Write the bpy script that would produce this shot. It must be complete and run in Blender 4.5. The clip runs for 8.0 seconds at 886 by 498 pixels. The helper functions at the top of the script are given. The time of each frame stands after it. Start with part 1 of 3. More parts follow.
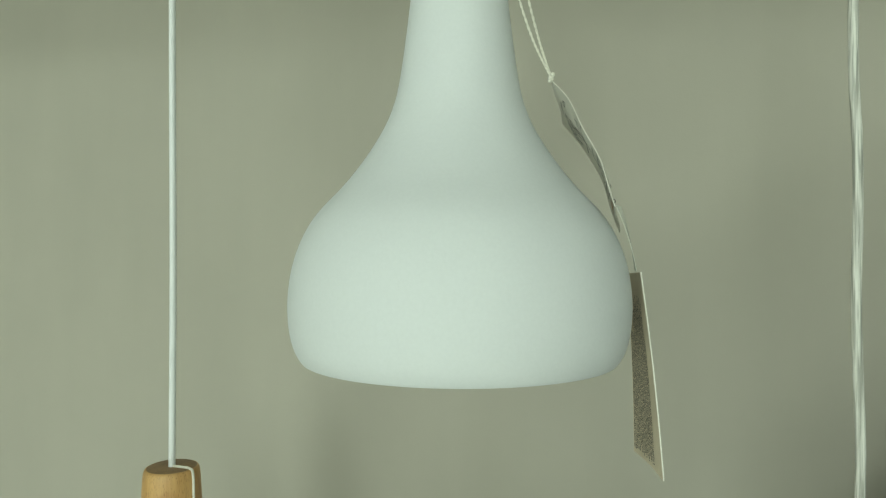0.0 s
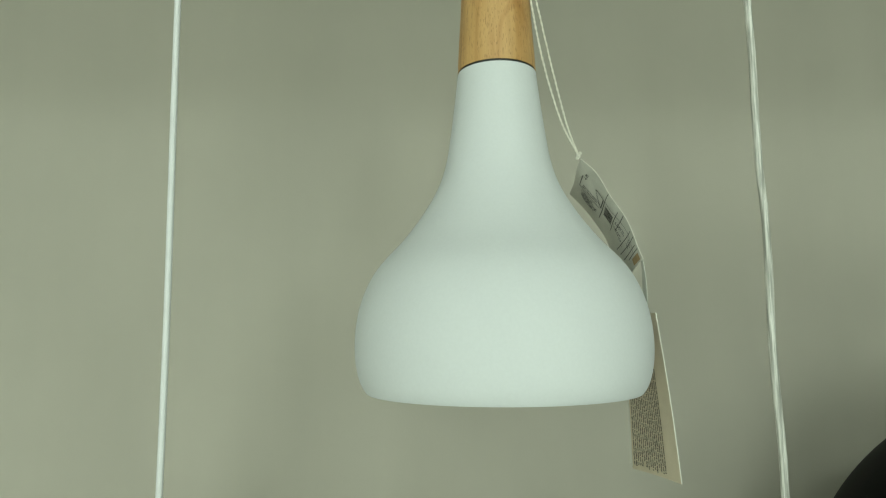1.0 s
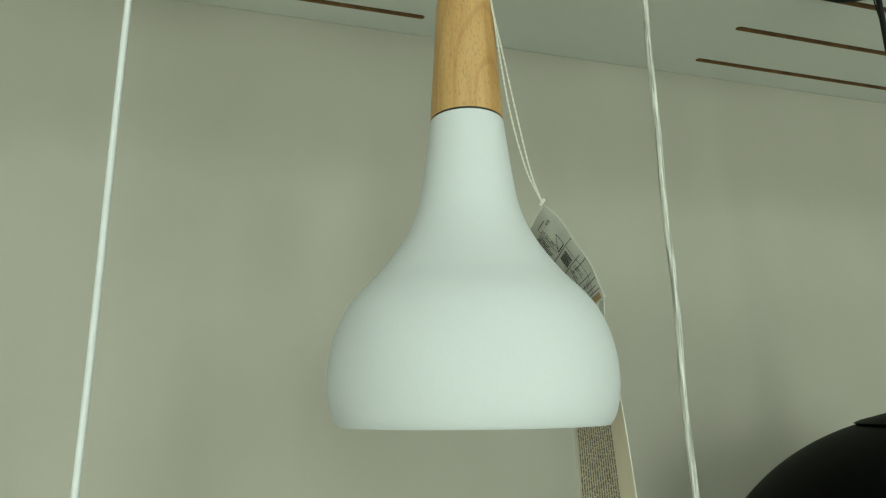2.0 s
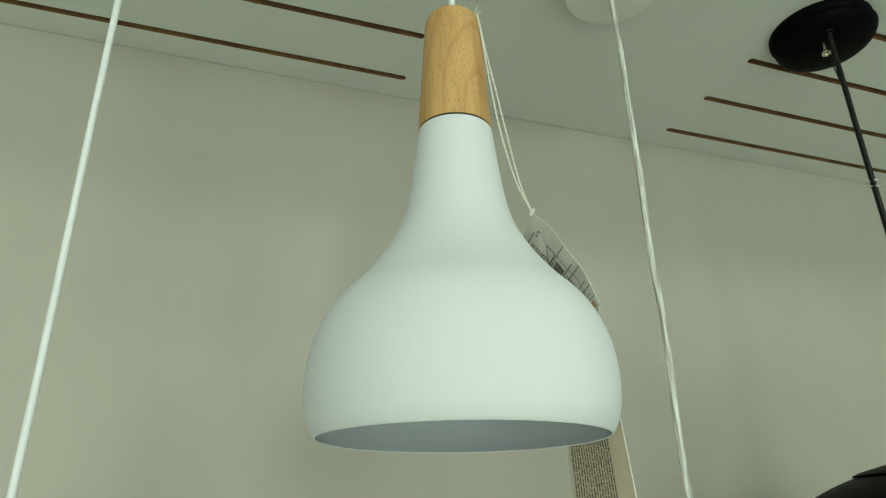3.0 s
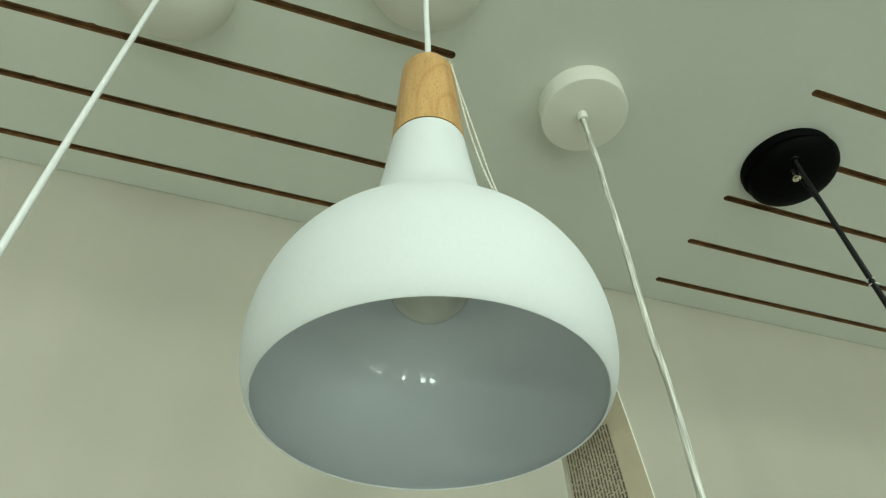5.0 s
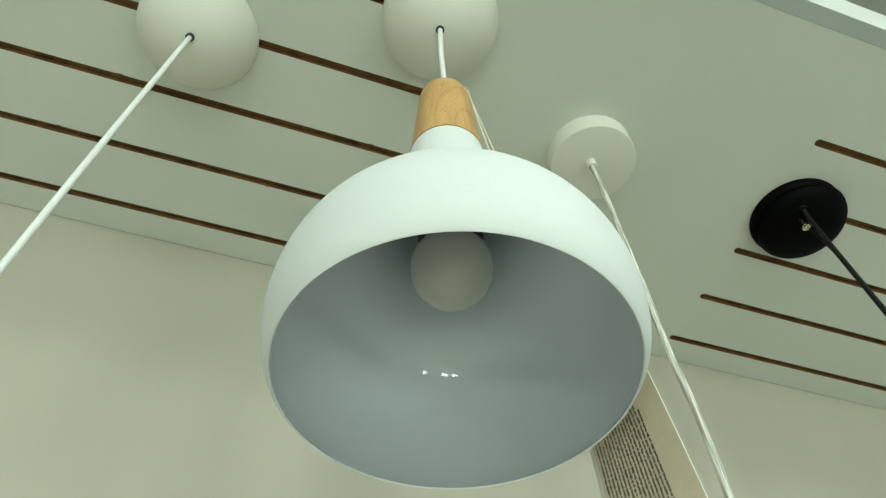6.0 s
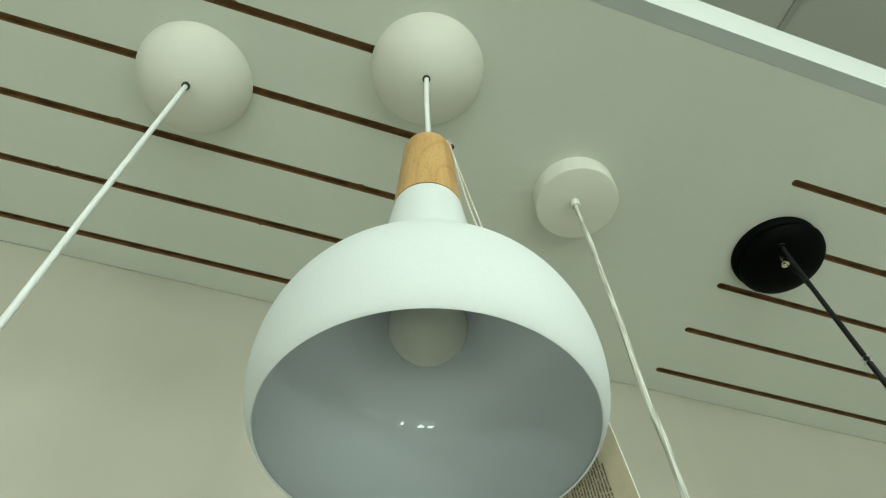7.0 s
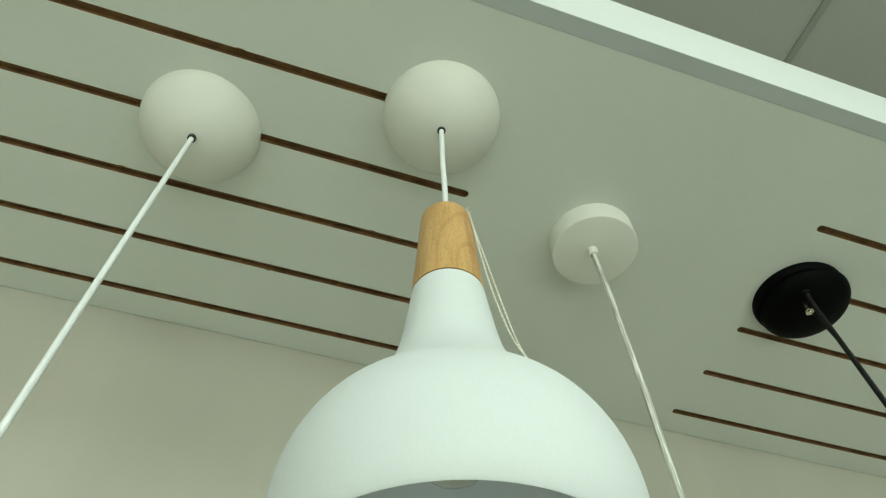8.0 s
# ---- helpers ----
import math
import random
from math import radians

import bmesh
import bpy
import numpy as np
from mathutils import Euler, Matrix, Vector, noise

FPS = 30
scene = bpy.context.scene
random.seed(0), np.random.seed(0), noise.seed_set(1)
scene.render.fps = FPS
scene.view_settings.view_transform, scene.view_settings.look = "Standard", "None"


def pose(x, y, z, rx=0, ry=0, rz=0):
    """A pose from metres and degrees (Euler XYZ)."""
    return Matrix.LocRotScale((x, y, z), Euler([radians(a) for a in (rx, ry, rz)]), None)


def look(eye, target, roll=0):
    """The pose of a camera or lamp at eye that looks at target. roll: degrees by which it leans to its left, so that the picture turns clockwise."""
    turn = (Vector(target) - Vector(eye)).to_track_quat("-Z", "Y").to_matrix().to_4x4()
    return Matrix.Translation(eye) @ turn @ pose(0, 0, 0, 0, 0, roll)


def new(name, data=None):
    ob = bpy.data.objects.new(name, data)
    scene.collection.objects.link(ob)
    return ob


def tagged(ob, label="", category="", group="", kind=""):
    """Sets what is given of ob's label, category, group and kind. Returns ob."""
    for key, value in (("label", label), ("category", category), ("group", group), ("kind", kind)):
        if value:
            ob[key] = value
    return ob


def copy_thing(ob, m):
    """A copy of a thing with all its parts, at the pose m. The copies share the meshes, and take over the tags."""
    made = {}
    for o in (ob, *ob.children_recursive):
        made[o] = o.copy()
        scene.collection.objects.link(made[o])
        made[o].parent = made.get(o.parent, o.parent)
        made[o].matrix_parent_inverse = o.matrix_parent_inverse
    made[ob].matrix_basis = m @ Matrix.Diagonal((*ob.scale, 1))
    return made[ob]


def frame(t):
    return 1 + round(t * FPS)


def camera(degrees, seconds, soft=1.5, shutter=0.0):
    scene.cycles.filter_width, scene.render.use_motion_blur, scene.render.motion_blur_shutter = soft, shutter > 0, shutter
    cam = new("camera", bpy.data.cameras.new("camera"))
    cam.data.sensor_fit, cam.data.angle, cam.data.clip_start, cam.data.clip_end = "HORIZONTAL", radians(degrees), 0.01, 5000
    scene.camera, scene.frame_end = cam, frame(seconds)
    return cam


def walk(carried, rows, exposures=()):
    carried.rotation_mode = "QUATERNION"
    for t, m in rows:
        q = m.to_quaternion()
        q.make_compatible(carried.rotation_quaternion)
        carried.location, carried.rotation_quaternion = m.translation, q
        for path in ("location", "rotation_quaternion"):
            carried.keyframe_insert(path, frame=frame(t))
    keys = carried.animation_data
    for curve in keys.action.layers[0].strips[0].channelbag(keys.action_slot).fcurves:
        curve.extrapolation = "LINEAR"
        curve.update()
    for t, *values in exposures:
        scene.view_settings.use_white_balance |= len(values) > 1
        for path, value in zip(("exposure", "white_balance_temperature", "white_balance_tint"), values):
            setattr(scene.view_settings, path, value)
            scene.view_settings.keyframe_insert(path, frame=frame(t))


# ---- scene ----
cam = camera(68.14, 8.0, soft=1.2)
PATH = [
    (0, (0.0826, -0.3926, 1.6642), (-0.1469, 0.5807, 1.6677), 0.07),
    (0.5, (0.0116, -0.4281, 1.6550), (-0.0865, 0.5656, 1.7102), -0.28),
    (1, (-0.0591, -0.4622, 1.6446), (-0.0193, 0.5301, 1.7616), -0.48),
    (1.5, (-0.1116, -0.4699, 1.6336), (0.0657, 0.5003, 1.7990), -0.74),
    (1.7, (-0.1312, -0.4656, 1.6272), (0.0944, 0.4898, 1.8181), -0.75),
    (2.8, (-0.1657, -0.4119, 1.5653), (0.1388, 0.4753, 1.9120), -0.99),
    (3, (-0.1523, -0.4078, 1.5538), (0.1501, 0.4667, 1.9330), -0.91),
    (3.5, (-0.1370, -0.4018, 1.5178), (0.1521, 0.4214, 2.0065), -1.18),
    (4, (-0.1236, -0.3666, 1.4834), (0.1536, 0.4176, 2.0381), -1.13),
    (4.5, (-0.1105, -0.3302, 1.4439), (0.1497, 0.4081, 2.0661), -1.28),
    (4.7, (-0.1021, -0.3166, 1.4355), (0.1504, 0.3953, 2.0907), -1.50),
    (5.8, (-0.0892, -0.2367, 1.3803), (0.1197, 0.3488, 2.1636), -1.64),
    (6, (-0.0898, -0.2367, 1.3777), (0.1133, 0.3329, 2.1742), -1.67),
    (6.5, (-0.0923, -0.2449, 1.3753), (0.1051, 0.3047, 2.1860), -1.71),
    (7, (-0.0875, -0.2742, 1.3737), (0.1109, 0.2714, 2.1866), -1.96),
    (7.5, (-0.0956, -0.3002, 1.3949), (0.0998, 0.2462, 2.2084), -1.65),
    (8, (-0.1122, -0.3067, 1.4370), (0.0826, 0.2419, 2.2490), -1.56),
]
walk(cam, [(t, look(eye, target, roll)) for t, eye, target, roll in PATH],
     exposures=[(0.0, -0.94), (1.5, -0.92), (3.0, -0.82), (4.5, -0.69), (6.0, -0.46), (8.0, -0.60)])

# ---- plan, in metres ----
RIM = 1.600        # lower edge of the main shade
PANEL = 2.185      # underside of the slotted display panel
WALL = 0.4542      # face of the back wall
EDGE = -0.1315     # front edge of the panel
CEIL = 3.15        # shop ceiling
GROUND = -0.28     # shop floor, unseen; level assumed to suit the bowl's reflections
ROOM = (-4.4, 3.3, -3.4)
SLOTS = (0.0065, 0.1045, 0.2045, 0.304, 0.4035)

# ---- light: a dim world outside the closed room; added lamps, out of view, follow as things ----
world = bpy.data.worlds.new("world")
scene.world = world
world.use_nodes = True
world.node_tree.nodes["Background"].inputs[0].default_value = (0.6, 0.7, 0.65, 1)
world.node_tree.nodes["Background"].inputs[1].default_value = 0.05
LAMP_COLOUR = (0.86, 1.0, 0.88, 1)
LAMP_POWER = 38.0
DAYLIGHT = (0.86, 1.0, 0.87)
# assumed window panes opposite the display, unseen: x from, x to, z from, z to, watts per square metre
# low panes set for the bowl's reflections, upper ones added for shadows and fill
ASSUMED_WINDOWS = ((-3.95, -3.25, -0.24, 0.22, 14.0), (-2.70, -2.05, 0.90, 2.30, 36.0), (-1.42, -1.02, -0.24, 0.22, 52.0), (-0.92, -0.56, -0.24, 0.22, 52.0),
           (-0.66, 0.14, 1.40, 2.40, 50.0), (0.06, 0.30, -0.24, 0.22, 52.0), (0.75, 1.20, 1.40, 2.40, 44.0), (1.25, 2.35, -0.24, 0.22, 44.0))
for wx0, wx1, wz0, wz1, watts in ASSUMED_WINDOWS:
    lamp = bpy.data.lights.new("assumed_window_light", "AREA")
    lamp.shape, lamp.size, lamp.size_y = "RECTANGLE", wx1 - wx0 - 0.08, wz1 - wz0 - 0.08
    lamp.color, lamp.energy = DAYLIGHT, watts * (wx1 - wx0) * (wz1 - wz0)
    at_window = new("assumed_window_light", lamp)
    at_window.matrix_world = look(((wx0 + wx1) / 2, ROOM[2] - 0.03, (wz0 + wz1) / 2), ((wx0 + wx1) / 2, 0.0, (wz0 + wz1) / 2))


# ---- materials ----
def material(name, colour, rough=0.5, metal=0.0, vary=0.0, scale=8.0, fine=0.0, fine_scale=300.0, bump=0.0, bump_scale=200.0, gloss_vary=0.0, coat=0.0, spec=0.5):
    """A principled surface with colour variation at two sizes and a fine relief."""
    m = bpy.data.materials.new(name)
    m.use_nodes = True
    n, l = m.node_tree.nodes, m.node_tree.links
    b = n["Principled BSDF"]
    b.inputs["Base Color"].default_value = (*colour, 1)
    b.inputs["Roughness"].default_value = rough
    b.inputs["Metallic"].default_value = metal
    b.inputs["Specular IOR Level"].default_value = spec
    b.inputs["Coat Weight"].default_value = coat
    b.inputs["Coat Roughness"].default_value = 0.045
    co = n.new("ShaderNodeTexCoord")
    last = None
    for amount, size in ((vary, scale), (fine, fine_scale)):
        if amount:
            tex = n.new("ShaderNodeTexNoise")
            tex.inputs["Scale"].default_value = size
            tex.inputs["Detail"].default_value = 4
            l.new(co.outputs["Object"], tex.inputs["Vector"])
            ramp = n.new("ShaderNodeMapRange")
            ramp.inputs[1].default_value, ramp.inputs[2].default_value = 0.3, 0.7
            ramp.inputs[3].default_value, ramp.inputs[4].default_value = 1 - amount, 1 + amount
            l.new(tex.outputs[0], ramp.inputs[0])
            mix = n.new("ShaderNodeMix")
            mix.data_type, mix.blend_type = "RGBA", "MULTIPLY"
            mix.inputs[0].default_value = 1
            if last:
                l.new(last, mix.inputs[6])
            else:
                mix.inputs[6].default_value = (*colour, 1)
            l.new(ramp.outputs[0], mix.inputs[7])
            last = mix.outputs[2]
    if last:
        l.new(last, b.inputs["Base Color"])
    if bump:
        tex = n.new("ShaderNodeTexNoise")
        tex.inputs["Scale"].default_value = bump_scale
        tex.inputs["Detail"].default_value = 3
        l.new(co.outputs["Object"], tex.inputs["Vector"])
        rel = n.new("ShaderNodeBump")
        rel.inputs["Strength"].default_value = bump
        rel.inputs["Distance"].default_value = 0.001
        l.new(tex.outputs[0], rel.inputs["Height"])
        l.new(rel.outputs[0], b.inputs["Normal"])
    if gloss_vary:
        tex = n.new("ShaderNodeTexNoise")
        tex.inputs["Scale"].default_value = 30
        l.new(co.outputs["Object"], tex.inputs["Vector"])
        ramp = n.new("ShaderNodeMapRange")
        ramp.inputs[3].default_value, ramp.inputs[4].default_value = rough - gloss_vary, rough + gloss_vary
        l.new(tex.outputs[0], ramp.inputs[0])
        l.new(ramp.outputs[0], b.inputs["Roughness"])
    return m


def wood_material(name, light, dark, pore):
    """Pale hardwood with the grain along z: broad bands, arched figure and short dark pores."""
    m = bpy.data.materials.new(name)
    m.use_nodes = True
    n, l = m.node_tree.nodes, m.node_tree.links
    b = n["Principled BSDF"]
    b.inputs["Roughness"].default_value = 0.42
    co = n.new("ShaderNodeTexCoord")

    def noise_at(scale_xyz, detail, rough=0.55):
        mp = n.new("ShaderNodeMapping")
        mp.inputs["Scale"].default_value = scale_xyz
        l.new(co.outputs["Object"], mp.inputs["Vector"])
        t = n.new("ShaderNodeTexNoise")
        t.inputs["Scale"].default_value = 1
        t.inputs["Detail"].default_value = detail
        t.inputs["Roughness"].default_value = rough
        l.new(mp.outputs[0], t.inputs["Vector"])
        return t.outputs[0]

    def ramp(src, stops):
        r = n.new("ShaderNodeValToRGB")
        e = r.color_ramp.elements
        e[0].position, e[0].color = stops[0][0], (*stops[0][1], 1)
        e[1].position, e[1].color = stops[-1][0], (*stops[-1][1], 1)
        for p, c in stops[1:-1]:
            x = e.new(p)
            x.color = (*c, 1)
        l.new(src, r.inputs[0])
        return r.outputs[0]

    def times_colour(a, c, f=1.0):
        x = n.new("ShaderNodeMix")
        x.data_type, x.blend_type = "RGBA", "MULTIPLY"
        x.inputs[0].default_value = f
        l.new(a, x.inputs[6])
        l.new(c, x.inputs[7])
        return x.outputs[2]

    wide = noise_at((70, 70, 6), 4)
    base = ramp(wide, [(0.3, dark), (0.52, light), (0.75, tuple(v * 1.06 for v in light))])
    # arched rings around a knot-like centre low on the cone
    mp = n.new("ShaderNodeMapping")
    mp.inputs["Location"].default_value = (-0.0208, 0.0416, -0.1120)
    mp.inputs["Scale"].default_value = (1.6, 1.6, 0.5)
    l.new(co.outputs["Object"], mp.inputs["Vector"])
    wv = n.new("ShaderNodeTexWave")
    wv.wave_type, wv.rings_direction = "RINGS", "SPHERICAL"
    wv.inputs["Scale"].default_value = 13
    wv.inputs["Distortion"].default_value = 2.2
    wv.inputs["Detail"].default_value = 2
    wv.inputs["Detail Scale"].default_value = 1.2
    l.new(mp.outputs[0], wv.inputs["Vector"])
    rings = ramp(wv.outputs[1], [(0.0, (0.74, 0.62, 0.48)), (0.10, (0.95, 0.92, 0.88)), (1.0, (1, 1, 1))])
    fine = ramp(noise_at((420, 420, 26), 4), [(0.35, (0.86, 0.82, 0.76)), (0.6, (1, 1, 1))])
    pores = ramp(noise_at((1500, 1500, 210), 1.5, 0.5), [(0.60, (1, 1, 1)), (0.68, pore)])
    col = times_colour(times_colour(times_colour(base, rings, 0.5), fine, 0.6), pores, 0.45)
    l.new(col, b.inputs["Base Color"])
    rel = n.new("ShaderNodeBump")
    rel.inputs["Strength"].default_value = 0.15
    rel.inputs["Distance"].default_value = 0.0006
    l.new(pores, rel.inputs["Height"])
    l.new(rel.outputs[0], b.inputs["Normal"])
    return m


def wall_material():
    """Rolled wall paint with faint upright lap marks and mottling."""
    m = bpy.data.materials.new("wall_paint")
    m.use_nodes = True
    n, l = m.node_tree.nodes, m.node_tree.links
    b = n["Principled BSDF"]
    b.inputs["Roughness"].default_value = 0.72
    b.inputs["Specular IOR Level"].default_value = 0.3
    co = n.new("ShaderNodeTexCoord")
    mp = n.new("ShaderNodeMapping")
    mp.inputs["Scale"].default_value = (7, 1, 1.1)
    l.new(co.outputs["Object"], mp.inputs["Vector"])
    t1 = n.new("ShaderNodeTexNoise")
    t1.inputs["Scale"].default_value, t1.inputs["Detail"].default_value = 1.6, 3
    l.new(mp.outputs[0], t1.inputs["Vector"])
    t2 = n.new("ShaderNodeTexNoise")
    t2.inputs["Scale"].default_value, t2.inputs["Detail"].default_value = 5, 5
    l.new(co.outputs["Object"], t2.inputs["Vector"])
    add = n.new("ShaderNodeMath")
    add.operation = "ADD"
    l.new(t1.outputs[0], add.inputs[0])
    l.new(t2.outputs[0], add.inputs[1])
    r = n.new("ShaderNodeValToRGB")
    e = r.color_ramp.elements
    e[0].position, e[0].color = 0.30, (0.438, 0.417, 0.353, 1)
    e[1].position, e[1].color = 0.70, (0.485, 0.462, 0.391, 1)
    half = n.new("ShaderNodeMath")
    half.operation = "MULTIPLY"
    half.inputs[1].default_value = 0.5
    l.new(add.outputs[0], half.inputs[0])
    l.new(half.outputs[0], r.inputs[0])
    l.new(r.outputs[0], b.inputs["Base Color"])
    t3 = n.new("ShaderNodeTexNoise")
    t3.inputs["Scale"].default_value, t3.inputs["Detail"].default_value = 260, 2
    l.new(co.outputs["Object"], t3.inputs["Vector"])
    rel = n.new("ShaderNodeBump")
    rel.inputs["Strength"].default_value, rel.inputs["Distance"].default_value = 0.08, 0.001
    l.new(t3.outputs[0], rel.inputs["Height"])
    l.new(rel.outputs[0], b.inputs["Normal"])
    return m


def glow_material(name, colour, power):
    m = bpy.data.materials.new(name)
    m.use_nodes = True
    b = m.node_tree.nodes["Principled BSDF"]
    b.inputs["Base Color"].default_value = (0.9, 0.9, 0.9, 1)
    b.inputs["Emission Color"].default_value = colour
    b.inputs["Emission Strength"].default_value = power
    return m


def twisted_material(name, colour, dark, turns):
    """A clear-jacketed cable whose bright strands wind round it."""
    m = bpy.data.materials.new(name)
    m.use_nodes = True
    n, l = m.node_tree.nodes, m.node_tree.links
    b = n["Principled BSDF"]
    b.inputs["Roughness"].default_value = 0.45
    b.inputs["Coat Weight"].default_value = 0.1
    co = n.new("ShaderNodeTexCoord")
    mp = n.new("ShaderNodeMapping")
    mp.inputs["Scale"].default_value = (520, 520, turns)
    l.new(co.outputs["Object"], mp.inputs["Vector"])
    t = n.new("ShaderNodeTexNoise")
    t.inputs["Scale"].default_value, t.inputs["Detail"].default_value = 1, 3
    l.new(mp.outputs[0], t.inputs["Vector"])
    r = n.new("ShaderNodeValToRGB")
    e = r.color_ramp.elements
    e[0].position, e[0].color = 0.38, (*dark, 1)
    e[1].position, e[1].color = 0.60, (*colour, 1)
    l.new(t.outputs[0], r.inputs[0])
    l.new(r.outputs[0], b.inputs["Base Color"])
    return m


WALL_PAINT = wall_material()
PANEL_PAINT = material("panel_laminate", (0.665, 0.688, 0.63), 0.5, vary=0.018, scale=4, fine=0.008, fine_scale=90, bump=0.05, bump_scale=320)
GROOVE = material("raw_fibreboard", (0.23, 0.122, 0.047), 0.85, vary=0.3, scale=40, fine=0.25, fine_scale=600, bump=0.5, bump_scale=700)
FASCIA = material("fascia_laminate", (0.85, 0.88, 0.88), 0.4, vary=0.02, scale=5, bump=0.04, bump_scale=250)
EDGE_GREY = material("grey_edge_strip", (0.47, 0.50, 0.49), 0.45, vary=0.03, scale=7)
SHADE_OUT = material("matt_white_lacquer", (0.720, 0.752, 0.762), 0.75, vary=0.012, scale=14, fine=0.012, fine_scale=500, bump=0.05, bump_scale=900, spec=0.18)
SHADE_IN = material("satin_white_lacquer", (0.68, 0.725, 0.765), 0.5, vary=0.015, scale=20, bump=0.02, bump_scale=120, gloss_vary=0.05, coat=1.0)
WOOD = wood_material("pale_hardwood", (0.63, 0.385, 0.150), (0.51, 0.275, 0.090), (0.30, 0.17, 0.08))
WOOD_END = material("hardwood_end_grain", (0.27, 0.160, 0.072), 0.55, vary=0.15, scale=120, fine=0.2, fine_scale=900)
CANOPY = material("cream_canopy_lacquer", (0.72, 0.715, 0.65), 0.65, vary=0.02, scale=18, bump=0.06, bump_scale=600)
CANOPY_WHITE = material("white_canopy_plastic", (0.77, 0.765, 0.70), 0.4, vary=0.015, scale=20, bump=0.04, bump_scale=500)
CORD_WHITE = material("white_cord_jacket", (0.80, 0.82, 0.82), 0.35, vary=0.03, scale=60, bump=0.05, bump_scale=500)
CORD_CLEAR = twisted_material("clear_twisted_cable", (0.80, 0.80, 0.74), (0.36, 0.36, 0.32), 18)
BLACK_METAL = material("black_satin_metal", (0.0022, 0.0026, 0.0026), 0.5, vary=0.2, scale=30, bump=0.05, bump_scale=400, spec=0.035)
BLACK_CORD = material("black_cord_jacket", (0.005, 0.005, 0.005), 0.45, vary=0.2, scale=80, spec=0.25)
STEEL = material("nickel_plated_steel", (0.72, 0.66, 0.52), 0.25, metal=1.0, vary=0.1, scale=200)
BULB = material("opal_bulb_glass", (0.52, 0.52, 0.47), 0.12, vary=0.03, scale=60)
HOLDER = material("black_bakelite", (0.025, 0.028, 0.026), 0.4)
STRING = material("cotton_string", (0.78, 0.76, 0.66), 0.8, vary=0.1, scale=700, bump=0.4, bump_scale=1500)
PAPER = material("grey_white_label_paper", (0.66, 0.64, 0.56), 0.5, vary=0.08, scale=60, fine=0.04, fine_scale=600, bump=0.4, bump_scale=90)
CARD = material("cream_card", (0.71, 0.615, 0.465), 0.6, vary=0.05, scale=45, fine=0.03, fine_scale=900, bump=0.1, bump_scale=500)
CARD_WHITE = material("white_card_back", (0.78, 0.76, 0.69), 0.55, vary=0.03, scale=40)
INK = material("black_print", (0.035, 0.032, 0.028), 0.6)
STAIN = material("brown_glue_stain", (0.40, 0.27, 0.13), 0.6, vary=0.2, scale=150)
FILM = material("clear_film", (0.72, 0.73, 0.66), 0.25, vary=0.05, scale=60)
CLIP = material("clear_cable_tie", (0.74, 0.76, 0.72), 0.2, vary=0.05, scale=200)
TILE = material("mineral_ceiling_tile", (0.40, 0.405, 0.37), 0.9, vary=0.03, scale=3, fine=0.03, fine_scale=160, bump=0.12, bump_scale=260)
T_BAR = material("ceiling_grid_metal", (0.30, 0.31, 0.28), 0.5, vary=0.03, scale=9)
FLOOR = material("shop_floor_tile", (0.60, 0.60, 0.56), 0.25, vary=0.05, scale=3, fine=0.03, fine_scale=60)
SIDE_PAINT = material("side_wall_paint", (0.50, 0.50, 0.455), 0.8, vary=0.03, scale=2, bump=0.05)
GLOW = glow_material("led_diffuser", LAMP_COLOUR, LAMP_POWER)


# ---- shaping helpers ----
def mesh_from(bm, name, mats, smooth=True):
    bmesh.ops.recalc_face_normals(bm, faces=bm.faces)
    me = bpy.data.meshes.new(name)
    bm.to_mesh(me)
    bm.free()
    for m in mats if isinstance(mats, (list, tuple)) else [mats]:
        me.materials.append(m)
    if smooth:
        me.polygons.foreach_set("use_smooth", [True] * len(me.polygons))
        me.set_sharp_from_angle(angle=radians(38))
    return me


def part(name, bm, mats, parent=None, label="", smooth=True):
    ob = new(name, mesh_from(bm, name, mats, smooth))
    if parent:
        ob.parent = parent
    if label:
        tagged(ob, label)
    return ob


def thing(name, place, label, category, group=""):
    ob = new(name)
    ob.location = place
    ob.empty_display_size = 0.05
    return tagged(ob, label, category, group)


def lathe(bm, profile, seg=96, centre=(0, 0), mat=0, closed=False):
    """Turns a profile of (radius, height) about the upright axis."""
    rings = []
    for r, z in profile:
        if r < 1e-6:
            rings.append([bm.verts.new((centre[0], centre[1], z))])
        else:
            rings.append([bm.verts.new((centre[0] + r * math.cos(2 * math.pi * k / seg), centre[1] + r * math.sin(2 * math.pi * k / seg), z)) for k in range(seg)])
    pairs = list(zip(rings, rings[1:])) + ([(rings[-1], rings[0])] if closed else [])
    for a, b in pairs:
        for k in range(seg):
            j = (k + 1) % seg
            q = [a[0]] if len(a) == 1 else [a[k], a[j]]
            q += [b[0]] if len(b) == 1 else [b[j], b[k]]
            if len(q) > 2:
                bm.faces.new(q).material_index = mat
    return bm


def spline(keys, n):
    """A smooth curve of n points through the keys, evenly by index."""
    keys = [Vector(k) for k in keys]
    pts = []
    ext = [keys[0] * 2 - keys[1]] + keys + [keys[-1] * 2 - keys[-2]]
    for i in range(n):
        u = i / (n - 1) * (len(keys) - 1)
        k = min(int(u), len(keys) - 2)
        s = u - k
        a, b, c, d = ext[k:k + 4]
        pts.append(0.5 * ((2 * b) + (c - a) * s + (2 * a - 5 * b + 4 * c - d) * s * s + (3 * b - a - 3 * c + d) * s ** 3))
    return pts


